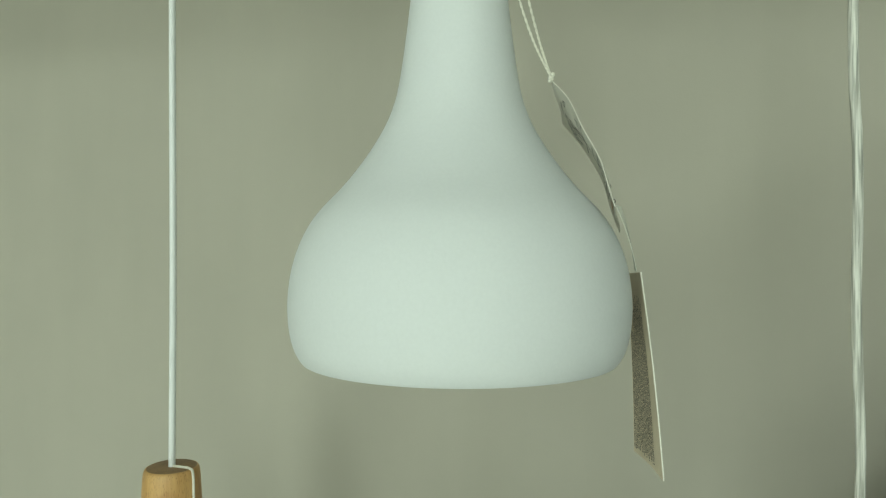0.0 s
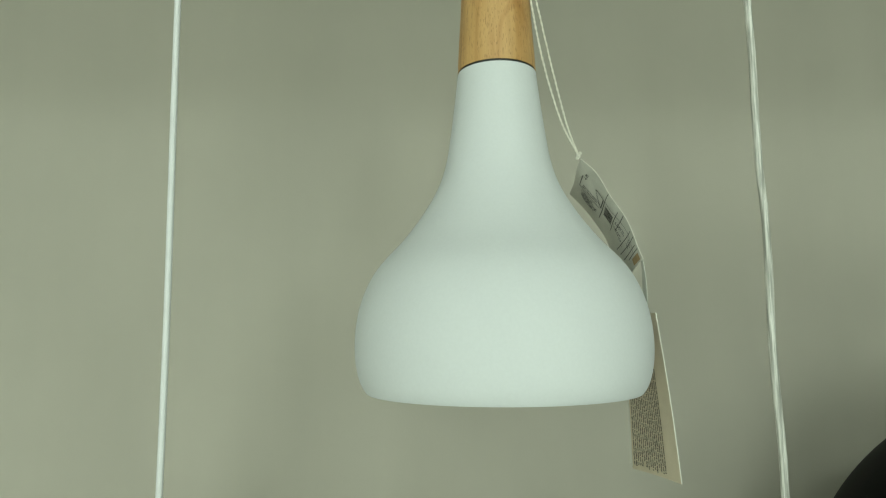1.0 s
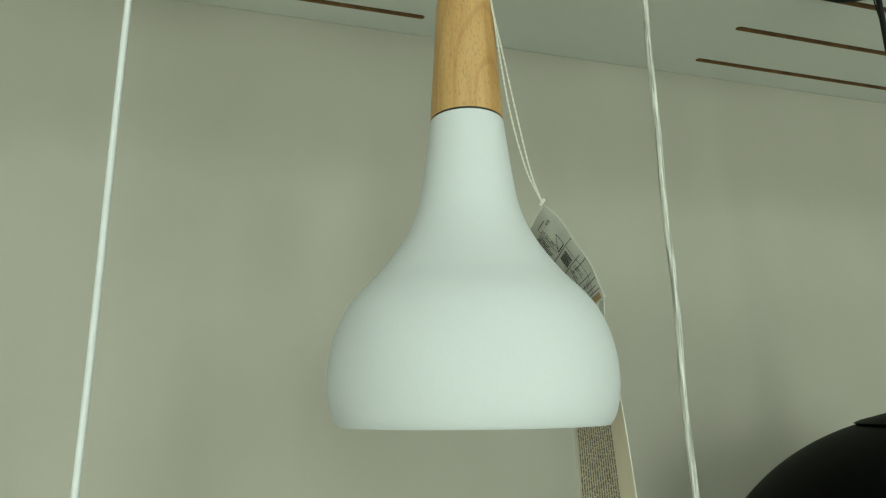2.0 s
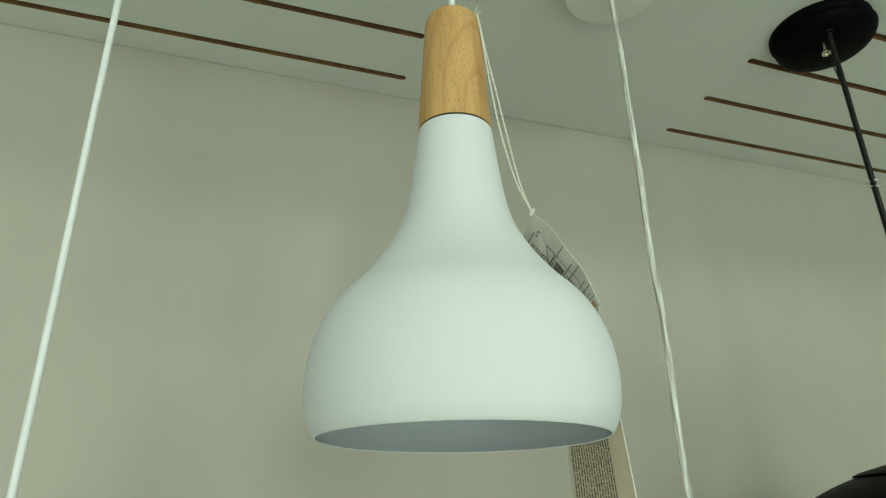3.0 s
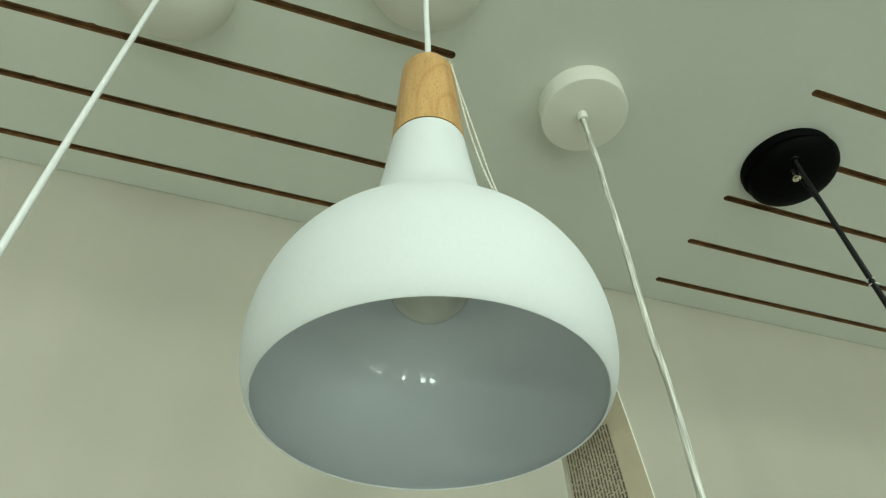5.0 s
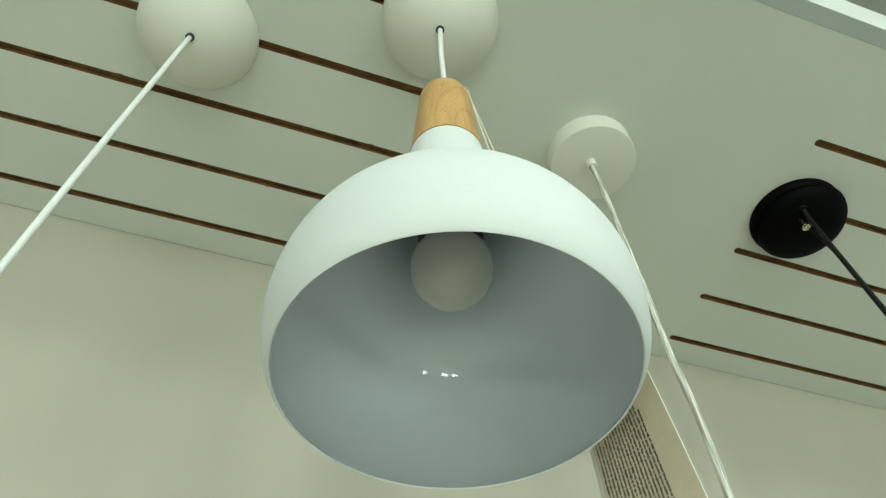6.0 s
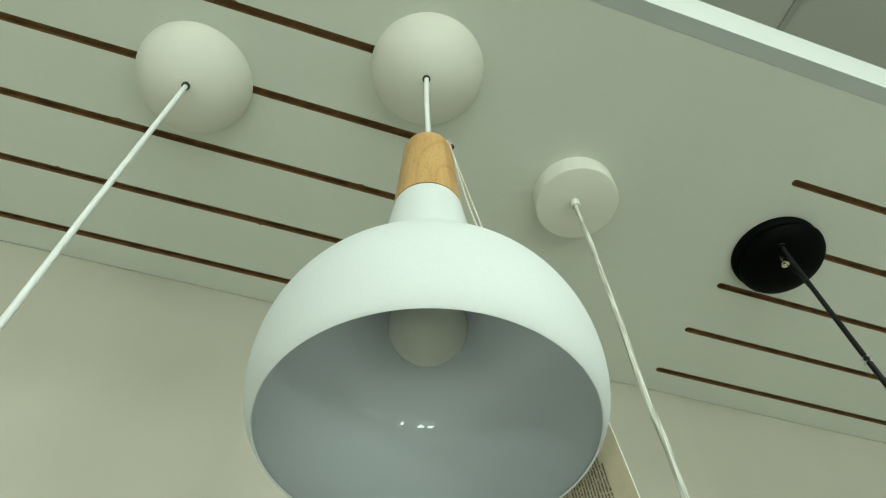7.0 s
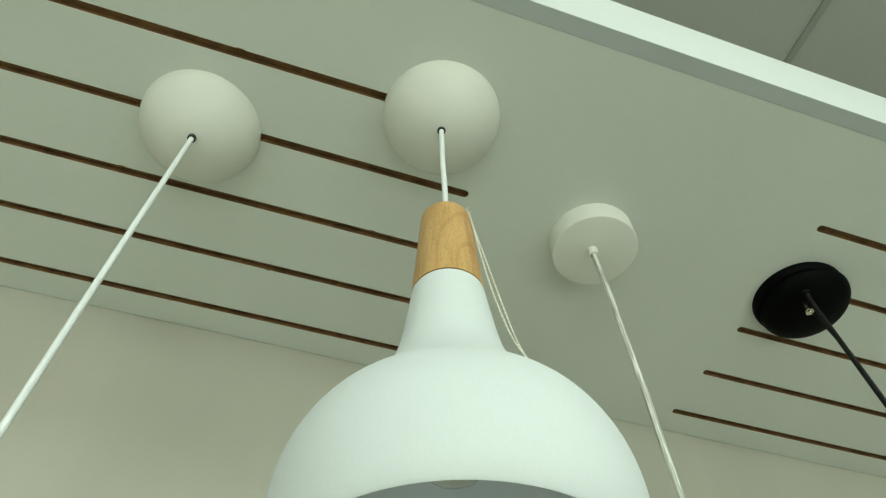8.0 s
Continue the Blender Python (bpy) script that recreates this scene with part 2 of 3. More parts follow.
def tube(bm, pts, radius, seg=12, mat=0, cap=True):
    rings = []
    side = Vector((1, 0, 0))
    for i, p in enumerate(pts):
        d = (pts[min(i + 1, len(pts) - 1)] - pts[max(i - 1, 0)]).normalized()
        side = (side - d * side.dot(d))
        side = side.normalized() if side.length > 1e-6 else d.orthogonal().normalized()
        up = d.cross(side)
        r = radius(i / (len(pts) - 1)) if callable(radius) else radius
        rings.append([bm.verts.new(p + r * (math.cos(2 * math.pi * k / seg) * side + math.sin(2 * math.pi * k / seg) * up)) for k in range(seg)])
    for a, b in zip(rings, rings[1:]):
        for k in range(seg):
            bm.faces.new((a[k], a[(k + 1) % seg], b[(k + 1) % seg], b[k])).material_index = mat
    if cap:
        bm.faces.new(rings[0][::-1]).material_index = mat
        bm.faces.new(rings[-1]).material_index = mat
    return bm


def box(bm, x0, x1, y0, y1, z0, z1, mat=0, bevel=0.0):
    v = [bm.verts.new((x, y, z)) for x in (x0, x1) for y in (y0, y1) for z in (z0, z1)]
    faces = [bm.faces.new([v[i] for i in q]) for q in ((0, 1, 3, 2), (4, 6, 7, 5), (0, 4, 5, 1), (2, 3, 7, 6), (0, 2, 6, 4), (1, 5, 7, 3))]
    for f in faces:
        f.material_index = mat
    if bevel:
        edges = list({e for f in faces for e in f.edges})
        bmesh.ops.bevel(bm, geom=edges, offset=bevel, segments=2, affect="EDGES", profile=0.6)
    return bm


def sheet(bm, at, nu, nv, thick, mats=(0, 1, 2)):
    """A thin bent card: at(u, v) gives the middle of the sheet; front, back and edge get their own materials."""
    p = [[at(i / nu, j / nv) for j in range(nv + 1)] for i in range(nu + 1)]
    front, back = [], []
    for i in range(nu + 1):
        rf, rb = [], []
        for j in range(nv + 1):
            du = p[min(i + 1, nu)][j] - p[max(i - 1, 0)][j]
            dv = p[i][min(j + 1, nv)] - p[i][max(j - 1, 0)]
            nrm = du.cross(dv).normalized() * thick / 2
            rf.append(bm.verts.new(p[i][j] + nrm))
            rb.append(bm.verts.new(p[i][j] - nrm))
        front.append(rf)
        back.append(rb)
    for i in range(nu):
        for j in range(nv):
            bm.faces.new((front[i][j], front[i + 1][j], front[i + 1][j + 1], front[i][j + 1])).material_index = mats[0]
            bm.faces.new((back[i][j], back[i][j + 1], back[i + 1][j + 1], back[i + 1][j])).material_index = mats[1]
    for i in range(nu):
        for j in (0, nv):
            bm.faces.new((front[i][j], back[i][j], back[i + 1][j], front[i + 1][j])).material_index = mats[2]
    for j in range(nv):
        for i in (0, nu):
            bm.faces.new((front[i][j], front[i][j + 1], back[i][j + 1], back[i][j])).material_index = mats[2]
    return bm


# ---- the setting: room, panel, ceiling ----
X0, X1, Y0 = ROOM


def wall(name, x0, x1, y0, y1, mat, label):
    bm = bmesh.new()
    box(bm, x0, x1, y0, y1, GROUND, CEIL + 0.1)
    return tagged(part(name, bm, mat, smooth=False), label, "wall", kind="structure")


wall("wall_north", X0 - 0.15, X1 + 0.15, WALL, WALL + 0.15, WALL_PAINT, "matt beige-grey painted wall behind the hanging lamps")


def shop_front():
    """The unseen opposite wall, with openings cut right through for the assumed windows."""
    bm = bmesh.new()
    cuts = sorted({X0 - 0.15, X1 + 0.15} | {w[0] for w in ASSUMED_WINDOWS} | {w[1] for w in ASSUMED_WINDOWS})
    for xa, xb in zip(cuts, cuts[1:]):
        z = GROUND
        for lo, hi in sorted((w[2], w[3]) for w in ASSUMED_WINDOWS if w[0] <= xa and w[1] >= xb):
            box(bm, xa, xb, Y0 - 0.15, Y0, z, lo)
            z = hi
        box(bm, xa, xb, Y0 - 0.15, Y0, z, CEIL + 0.1)
    tagged(part("wall_south", bm, SIDE_PAINT, smooth=False), "plain pale painted wall with assumed window openings, out of view", "wall", kind="structure")
    for k, (wx0, wx1, lo, hi, _) in enumerate(ASSUMED_WINDOWS):
        bm = bmesh.new()
        for q in ((wx0, wx1, lo, lo + 0.035), (wx0, wx1, hi - 0.035, hi), (wx0, wx0 + 0.035, lo + 0.035, hi - 0.035), (wx1 - 0.035, wx1, lo + 0.035, hi - 0.035)):
            box(bm, q[0], q[1], Y0 - 0.11, Y0 - 0.05, q[2], q[3])
        tagged(part(f"window_{k + 1}", bm, FASCIA, smooth=False), "assumed white framed window out of view, added as a light source", "window", kind="structure")


shop_front()
wall("wall_west", X0 - 0.15, X0, Y0, WALL, SIDE_PAINT, "plain pale painted side wall of the shop")
wall("wall_east", X1, X1 + 0.15, Y0, WALL, SIDE_PAINT, "plain pale painted side wall of the shop")

bm = bmesh.new()
box(bm, X0 - 0.15, X1 + 0.15, Y0 - 0.15, WALL + 0.15, GROUND - 0.1, GROUND)
tagged(part("floor", bm, FLOOR, smooth=False), "pale plain shop floor", "floor", kind="structure")


def ceiling():
    """Mineral tiles 0.6 m square, lying in a grid of metal bars."""
    bm = bmesh.new()
    box(bm, X0 - 0.15, X1 + 0.15, Y0 - 0.15, WALL + 0.15, CEIL + 0.012, CEIL + 0.10, mat=0)
    gx, gy = 0.994, -0.46
    k = math.ceil((X0 - gx) / 0.6)
    while gx + 0.6 * k < X1:
        x = gx + 0.6 * k
        box(bm, x - 0.009, x + 0.009, Y0, WALL, CEIL + 0.004, CEIL + 0.011, mat=1)
        k += 1
    k = math.ceil((Y0 - gy) / 0.6)
    while gy + 0.6 * k < WALL:
        y = gy + 0.6 * k
        box(bm, X0, X1, y - 0.009, y + 0.009, CEIL + 0.003, CEIL + 0.010, mat=1)
        k += 1
    return tagged(part("ceiling", bm, [TILE, T_BAR], smooth=False), "grey mineral tile ceiling in a metal grid", "ceiling", kind="structure")


ceiling()


def slotted_panel():
    """Laminated board with routed grooves that stop in round ends; the grooves show raw fibreboard."""
    bm = bmesh.new()
    half, deep, n = 0.0053, 0.0100, 8
    xa, xb, xc, xd = X0, 0.0715, 0.5515, X1
    z0, z1 = PANEL, PANEL + deep
    top = PANEL + 0.018
    y_front, y_back = EDGE, WALL - 0.001

    def face(points, mat):
        bm.faces.new([bm.verts.new(p) for p in points]).material_index = mat

    rows = [y_front] + [v for s in SLOTS for v in (s - half, s + half)] + [y_back]
    for a, b in zip(rows[0::2], rows[1::2]):
        face([(xa, a, z0), (xd, a, z0), (xd, b, z0), (xa, b, z0)], 0)
    for s in SLOTS:
        face([(xb, s - half, z0), (xc, s - half, z0), (xc, s + half, z0), (xb, s + half, z0)], 0)
        for end, far, way in ((xb, xa, 1), (xc, xd, -1)):
            arc = [(end - way * half + way * half * math.cos(t), s + half * math.sin(t)) for t in (math.pi * (k / n - 0.5) for k in range(n + 1))]
            for (ax, ay), (bx, by) in zip(arc, arc[1:]):
                corner = (end, s + half if ay + by > 2 * s else s - half, z0)
                face([corner, (ax, ay, z0), (bx, by, z0)], 0)
                face([(ax, ay, z0), (bx, by, z0), (bx, by, z1), (ax, ay, z1)], 1)
            inner = end - way * half
            for y in (s - half, s + half):
                face([(far, y, z0), (inner, y, z0), (inner, y, z1), (far, y, z1)], 1)
            face([(far, s - half, z1), (inner, s - half, z1)] + [(x, y, z1) for x, y in arc[1:-1]] + [(inner, s + half, z1), (far, s + half, z1)], 1)
    face([(xa, y_front, top), (xd, y_front, top), (xd, y_back, top), (xa, y_back, top)], 0)
    face([(xa, y_front, z0), (xd, y_front, z0), (xd, y_front, top), (xa, y_front, top)], 0)
    bmesh.ops.remove_doubles(bm, verts=bm.verts, dist=1e-5)
    panel = tagged(part("display_panel", bm, [PANEL_PAINT, GROOVE], smooth=False), "pale laminated overhead panel with routed brown grooves", "panel", kind="structure")
    # small chips broken out along the groove edges
    for x, k, side, w in ((-0.243, 0, -1, 0.007), (-0.365, 2, -1, 0.006), (-0.035, 2, -1, 0.005), (-0.52, 1, 1, 0.005), (-0.16, 3, 1, 0.004), (0.79, 1, -1, 0.005), (-0.44, 3, -1, 0.004)):
        y = SLOTS[k] + side * half
        bm = bmesh.new()
        edge = [bm.verts.new((x + a * w, y + side * b, z0 - 0.0002)) for a, b in ((-1, 0.0), (-0.3, 0.0011), (0.4, 0.0013), (1, 0.0))]
        low = bm.verts.new((x, y - side * 0.001, z0 + 0.002))
        bm.faces.new(edge)
        for p, q in zip(edge, edge[1:]):
            bm.faces.new((p, q, low))
        part("chip", bm, GROOVE, panel, smooth=False)
    return panel


slotted_panel()
bm = bmesh.new()
box(bm, X0, X1, EDGE - 0.0205, EDGE - 0.0185, PANEL + 0.0020, PANEL + 0.1635)
tagged(part("fascia_trim", bm, FASCIA), "white laminated fascia along the panel's front edge", "trim", kind="structure")
bm = bmesh.new()
box(bm, X0, X1, EDGE - 0.0203, EDGE - 0.0003, PANEL - 0.0003, PANEL + 0.0019)
tagged(part("edge_trim", bm, EDGE_GREY, smooth=False), "grey edge strip under the fascia", "trim", kind="structure")


# ---- added ceiling lights out of view in front of the display, assumed for fill and shadows ----
def unseen_ceiling_light(x, y):
    ob = thing("unseen_ceiling_light", (x, y, CEIL), "assumed square white LED ceiling panel, out of view, added as fill light", "ceiling light", "shop ceiling lights")
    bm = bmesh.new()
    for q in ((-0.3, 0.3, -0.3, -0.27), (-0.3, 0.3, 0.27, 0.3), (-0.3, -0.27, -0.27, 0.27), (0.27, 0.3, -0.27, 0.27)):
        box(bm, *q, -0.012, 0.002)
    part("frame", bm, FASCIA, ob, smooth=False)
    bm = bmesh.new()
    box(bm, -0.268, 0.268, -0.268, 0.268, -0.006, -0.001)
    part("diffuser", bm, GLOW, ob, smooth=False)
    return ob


first = unseen_ceiling_light(-0.20, -3.06)
# two more unseen panels, added to fill from the left and the right
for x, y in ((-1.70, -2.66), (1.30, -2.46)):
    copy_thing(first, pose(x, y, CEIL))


# ---- the hanging lamps ----
SHADE = [(0.0943, 0.0), (0.0975, 0.004), (0.1000, 0.011), (0.1018, 0.020), (0.1024, 0.030), (0.1021, 0.040), (0.1009, 0.050), (0.0986, 0.060), (0.0950, 0.070),
         (0.0904, 0.079), (0.0860, 0.0857), (0.0790, 0.0935), (0.0722, 0.1000), (0.0660, 0.1075), (0.0603, 0.1150), (0.0550, 0.1225), (0.0503, 0.1300), (0.0448, 0.1395),
         (0.0404, 0.1500), (0.0376, 0.1605), (0.0357, 0.1710), (0.0336, 0.1860), (0.0318, 0.2000), (0.0301, 0.2140), (0.0287, 0.2272)]


def smooth_profile(keys, n):
    pts = [(p.x, p.y) for p in spline([(r, z, 0) for r, z in keys], n)]
    for _ in range(8):
        pts = [pts[0]] + [tuple((a[i] + 2 * b[i] + c[i]) / 4 for i in (0, 1)) for a, b, c in zip(pts, pts[1:], pts[2:])] + [pts[-1]]
    return pts


def white_pendant(place, canopy_at, hole_z, label):
    """Bell-shaped metal shade with a wooden neck, an opal bulb, a cord and a domed canopy; its base is the rim."""
    ob = thing("pendant_lamp", place, label, "pendant lamp", "white bell pendant lamps")
    out = smooth_profile(SHADE, 73)
    inner = [(r - 0.0012, z + 0.0003) for r, z in out]
    bm = bmesh.new()
    lathe(bm, [(r, z) for r, z in inner[::-1]] , 128, mat=1)
    lathe(bm, [(inner[0][0], inner[0][1]), (out[0][0] - 0.0006, -0.0004)] + out + [(0.0, 0.2273)], 128, mat=0)
    bmesh.ops.remove_doubles(bm, verts=bm.verts, dist=1e-5)
    part("shade", bm, [SHADE_OUT, SHADE_IN], ob, "matt white metal shade, satin inside")
    # wooden neck with a fine dark joint below it
    cone = [(0.0, 0.2290), (0.0286, 0.2290), (0.0281, 0.2397), (0.0267, 0.2621), (0.0252, 0.2885), (0.0237, 0.3150), (0.0230, 0.3280), (0.0225, 0.3325), (0.0218, 0.3351), (0.0210, 0.3363), (0.0200, 0.3367)]
    bm = bmesh.new()
    lathe(bm, cone, 96)
    lathe(bm, [(0.0279, 0.2268), (0.0279, 0.2292)], 96, mat=2)
    lathe(bm, [(0.0200, 0.3367), (0.0040, 0.3368), (0.0, 0.3368)], 96, mat=1)
    bmesh.ops.remove_doubles(bm, verts=bm.verts, dist=1e-5)
    part("neck", bm, [WOOD, WOOD_END, HOLDER], ob, "turned pale wooden neck")
    bulb = bmesh.new()
    r = 0.0262
    prof = [(r * math.sin(a), 0.0905 - r * math.cos(a)) for a in (k * math.pi / 22 for k in range(0, 18))]
    prof += [(0.0165, 0.1150), (0.0150, 0.1210), (0.0140, 0.1290)]
    lathe(bulb, prof, 48)
    bulb_ob = part("bulb", bulb, BULB, ob, "opal globe bulb, switched off")
    bm = bmesh.new()
    lathe(bm, [(0.0128, 0.1240), (0.0136, 0.1262), (0.0128, 0.1284), (0.0136, 0.1306), (0.0128, 0.1330)], 32)
    part("bulb_cap", bm, STEEL, bulb_ob)
    bm = bmesh.new()
    lathe(bm, [(0.0155, 0.1190), (0.0215, 0.1190), (0.0215, 0.1420), (0.0185, 0.1470), (0.0185, 0.2270), (0.0150, 0.2270), (0.0150, 0.1190)], 40)
    part("lamp_holder", bm, HOLDER, ob, "black lamp holder")
    up = hole_z - place[2]
    cx, cy = canopy_at[0] - place[0], canopy_at[1] - place[1]
    top = PANEL - place[2]
    bm = bmesh.new()
    pts = spline([(0, 0, 0.336), (0.0004, 0.0003, 0.345 + 0.25 * (up - 0.345)), (-0.0010, 0.0002, 0.345 + 0.6 * (up - 0.345)), (-0.0014, -0.0004, up + 0.006)], 40)
    tube(bm, pts, 0.00285, 14)
    part("cord", bm, CORD_WHITE, ob, "white round cord")
    # domed canopy, a little off the cord's line, with a dark cord hole
    bm = bmesh.new()
    R, h = 0.0716, PANEL - hole_z + 0.0015
    prof = [(R * 0.985, top), (R, top - 0.0008), (R, top - 0.0032), (R - 0.0006, top - 0.0042)]
    for k in range(3, 33):
        d = k / 32
        prof.append(((R - 0.0006) * (1 - ((d - 0.07) / 0.93) ** 1.85) ** (1 / 1.95), top - h * d))
    prof[-1] = (0.0001, top - h)
    lathe(bm, prof, 96, (cx, cy))
    canopy = part("canopy", bm, CANOPY, ob, "domed cream canopy")
    # black tube in place of the shade inside the cord hole
    bm = bmesh.new()
    tilt = spline([(-0.0014, -0.0004, up + 0.004), (-0.0014, -0.0004, up - 0.0020)], 3)
    tube(bm, tilt, 0.0048, 20)
    part("cord_hole", bm, HOLDER, canopy, "black plug that stands in for the shaded cord hole")
    return ob


white_pendant((0, 0, RIM), (0.0030, 0.0100), 2.1235, "matt white bell-shaped pendant lamp with a pale wooden neck")
white_pendant((-0.2680, 0.0952, 1.4820 - 0.3368), (-0.2740, 0.1110), 2.1215, "white pendant lamp with a wooden neck on a longer cord")


def clear_cord_pendant():
    """Flat cylindrical canopy with a long clear twisted cable."""
    x, y = 0.2560, 0.1130
    ob = thing("pendant_cable", (x, y, 1.05), "white round canopy with a clear twisted lamp cable", "pendant lamp")
    top = PANEL - 1.05
    bm = bmesh.new()
    R, h = 0.0580, 0.0320
    lathe(bm, [(R, top), (R, top - h + 0.003), (R - 0.001, top - h + 0.0008), (R - 0.003, top - h), (0.0, top - h)], 96, (0.0020, 0.0062))
    canopy = part("canopy", bm, CANOPY_WHITE, ob, "flat white cylindrical canopy")
    bm = bmesh.new()
    hx, hy = -0.0032, 0.0045
    lathe(bm, [(0.0068, top - h + 0.001), (0.0068, top - h - 0.010), (0.0060, top - h - 0.0115), (0.0042, top - h - 0.012), (0.0040, top - h - 0.006)], 32, (hx, hy))
    part("cord_grip", bm, CANOPY_WHITE, canopy, "small white cord grip")
    bm = bmesh.new()
    keys = [(hx, hy, top - h - 0.006), (hx + 0.0004, hy - 0.0005, top - h - 0.05)]
    rng = random.Random(4)
    for k in range(1, 16):
        z = top - h - 0.05 - k * (top - h - 0.05 - 0.27) / 15
        keys.append((0.0008 * math.sin(k * 1.9) + 0.0005 * k - 0.0022 + rng.uniform(-0.0002, 0.0002), 0.003 + 0.0008 * math.cos(k * 1.3), z))
    tube(bm, spline(keys, 220), lambda s: 0.0034 + 0.0001 * math.sin(s * 210), 14)
    part("cable", bm, CORD_CLEAR, ob, "clear cable with silvery twisted strands")
    # an assumed lamp at its lower end, out of view: a holder and a dark bowl
    ex, ey = 0.0068, 0.003
    bm = bmesh.new()
    lathe(bm, [(0.0, 0.280), (0.006, 0.279), (0.016, 0.272), (0.019, 0.260), (0.019, 0.208), (0.0, 0.206)], 40, (ex, ey))
    part("lamp_holder", bm, CANOPY_WHITE, ob, "assumed white lamp holder, out of view")
    # unseen bowl, added to keep light off the lower right of the wall
    out = smooth_profile([(0.020, 0.208), (0.060, 0.200), (0.110, 0.176), (0.150, 0.130), (0.168, 0.070), (0.172, 0.010), (0.170, -0.010)], 37)
    bm = bmesh.new()
    lathe(bm, out, 96, (ex, ey))
    lathe(bm, [(max(r - 0.0015, 0.001), z - 0.0015) for r, z in out], 96, (ex, ey))
    part("shade", bm, BLACK_METAL, ob, "assumed dark bowl shade out of view, added to darken the wall")
    return ob


clear_cord_pendant()


def black_pendant():
    """Large black globe with a disc cap, on a black cord from a shallow black canopy."""
    x, y = 0.5840, 0.0970
    base = 1.33
    ob = thing("black_pendant", (x, y, base), "large black metal globe pendant lamp on a black cord", "pendant lamp")
    top = PANEL - base
    rad, mid = 0.2880, 1.3150 - base
    out = [(rad * math.cos(t), mid + rad * math.sin(t)) for t in (radians(-3 + 1.95 * k) for k in range(43))]
    bm = bmesh.new()
    lathe(bm, out, 144)
    lathe(bm, [(r - 0.0015, z - 0.001) for r, z in out], 144)
    lathe(bm, [(out[0][0] - 0.0015, out[0][1] - 0.001), out[0]], 144)
    lathe(bm, [(out[-1][0] - 0.0015, out[-1][1] - 0.001), out[-1]], 144)
    part("shade", bm, BLACK_METAL, ob, "black satin metal globe-shaped shade")
    bm = bmesh.new()
    lathe(bm, [(0.0, 0.2745), (0.050, 0.2705), (0.0900, 0.2602), (0.0968, 0.2577), (0.0972, 0.2585), (0.090, 0.2618), (0.060, 0.2705), (0.030, 0.2765), (0.018, 0.2800), (0.014, 0.300), (0.010, 0.318), (0.0, 0.320)], 96)
    part("cap", bm, BLACK_METAL, ob, "thin black disc cap above the shade")
    bm = bmesh.new()
    tube(bm, spline([(0, 0, 0.32), (0.002, 0.001, 0.45), (-0.001, 0.0, 0.62), (0.002, 0.002, 0.75), (0.000, 0.001, 0.80), (-0.003, -0.002, top - 0.020)], 90), 0.0034, 12)
    part("cord", bm, BLACK_CORD, ob, "black round cord")
    bm = bmesh.new()
    tube(bm, spline([(0.0045, 0.002, 0.32), (0.0048, 0.003, 0.60), (0.0060, 0.0060, 0.72), (0.0040, 0.012, top - 0.052)], 60), 0.0008, 8)
    part("steel_wire", bm, BLACK_CORD, ob, "thin dark suspension wire")
    clip = bmesh.new()
    for k in range(2):
        z = 1.930 - base + (k - 1) * 0.008
        ring = [Vector((0.0015 + 0.0052 * math.cos(a), 0.0015 + 0.0052 * math.sin(a), z + 0.0012 * math.sin(a + k))) for a in (2 * math.pi * i / 20 for i in range(21))]
        tube(clip, ring, 0.0008, 8)
    part("cable_tie", clip, CLIP, ob, "clear cable tie round the cord")
    # canopy: a fixed plate and a loose cover that sits slightly askew
    cx, cy = 0.6075 - x, 0.1230 - y
    cover = bmesh.new()
    R, h = 0.0660, 0.0280
    prof = [(R - 0.003, 0.0), (R, -0.0025)]
    for k in range(3, 25):
        d = k / 24
        prof.append((R * (1 - d ** 2.2) ** (1 / 2.2) if k < 24 else 0.0, -h * d))
    lathe(cover, prof, 80)
    bmesh.ops.transform(cover, matrix=pose(cx + 0.0030, cy + 0.0005, top - 0.0078, -2.0, -2.0, 0), verts=cover.verts)
    canopy = part("canopy", cover, BLACK_METAL, ob, "shallow black canopy set slightly askew")
    bm = bmesh.new()
    lathe(bm, [(0.0, top - 0.012), (0.062, top - 0.012), (0.0645, top - 0.010), (0.0660, top - 0.006), (0.0660, top), (0.0, top)], 80, (cx - 0.0060, cy - 0.0015))
    part("mounting_plate", bm, BLACK_METAL, canopy)
    bm = bmesh.new()
    sx, sy = 0.5860 - x, 0.1100 - y
    lathe(bm, [(0.0, top - 0.0560), (0.0022, top - 0.0555), (0.0030, top - 0.0535), (0.0058, top - 0.0525), (0.0062, top - 0.0490), (0.0050, top - 0.0470), (0.0030, top - 0.0460), (0.0030, top - 0.018)], 24, (sx, sy))
    part("locking_screw", bm, STEEL, canopy, "small nickel-plated locking screw")
    bm = bmesh.new()
    lathe(bm, [(0.0036, top - 0.0300), (0.0062, top - 0.0300), (0.0070, top - 0.0270), (0.0070, top - 0.018), (0.0036, top - 0.018)], 24, (-0.003, -0.002))
    part("cord_grommet", bm, BLACK_CORD, canopy)
    return ob


black_pendant()


# ---- tags on the main lamp ----
def flat_print(bm, at, u0, u1, v0, v1, lift, n=1):
    """One printed bar on a bent sheet, following it in n steps along u."""
    low, high = [], []
    for i in range(n + 1):
        u = u0 + (u1 - u0) * i / n
        for v, row in ((v0, low), (v1, high)):
            e = 1e-3
            nrm = (at(u + e, v) - at(u - e, v)).cross(at(u, v + e) - at(u, v - e)).normalized()
            row.append(bm.verts.new(at(u, v) + nrm * lift))
    for a, b, c, d in zip(low, low[1:], high[1:], high):
        bm.faces.new((a, b, c, d))


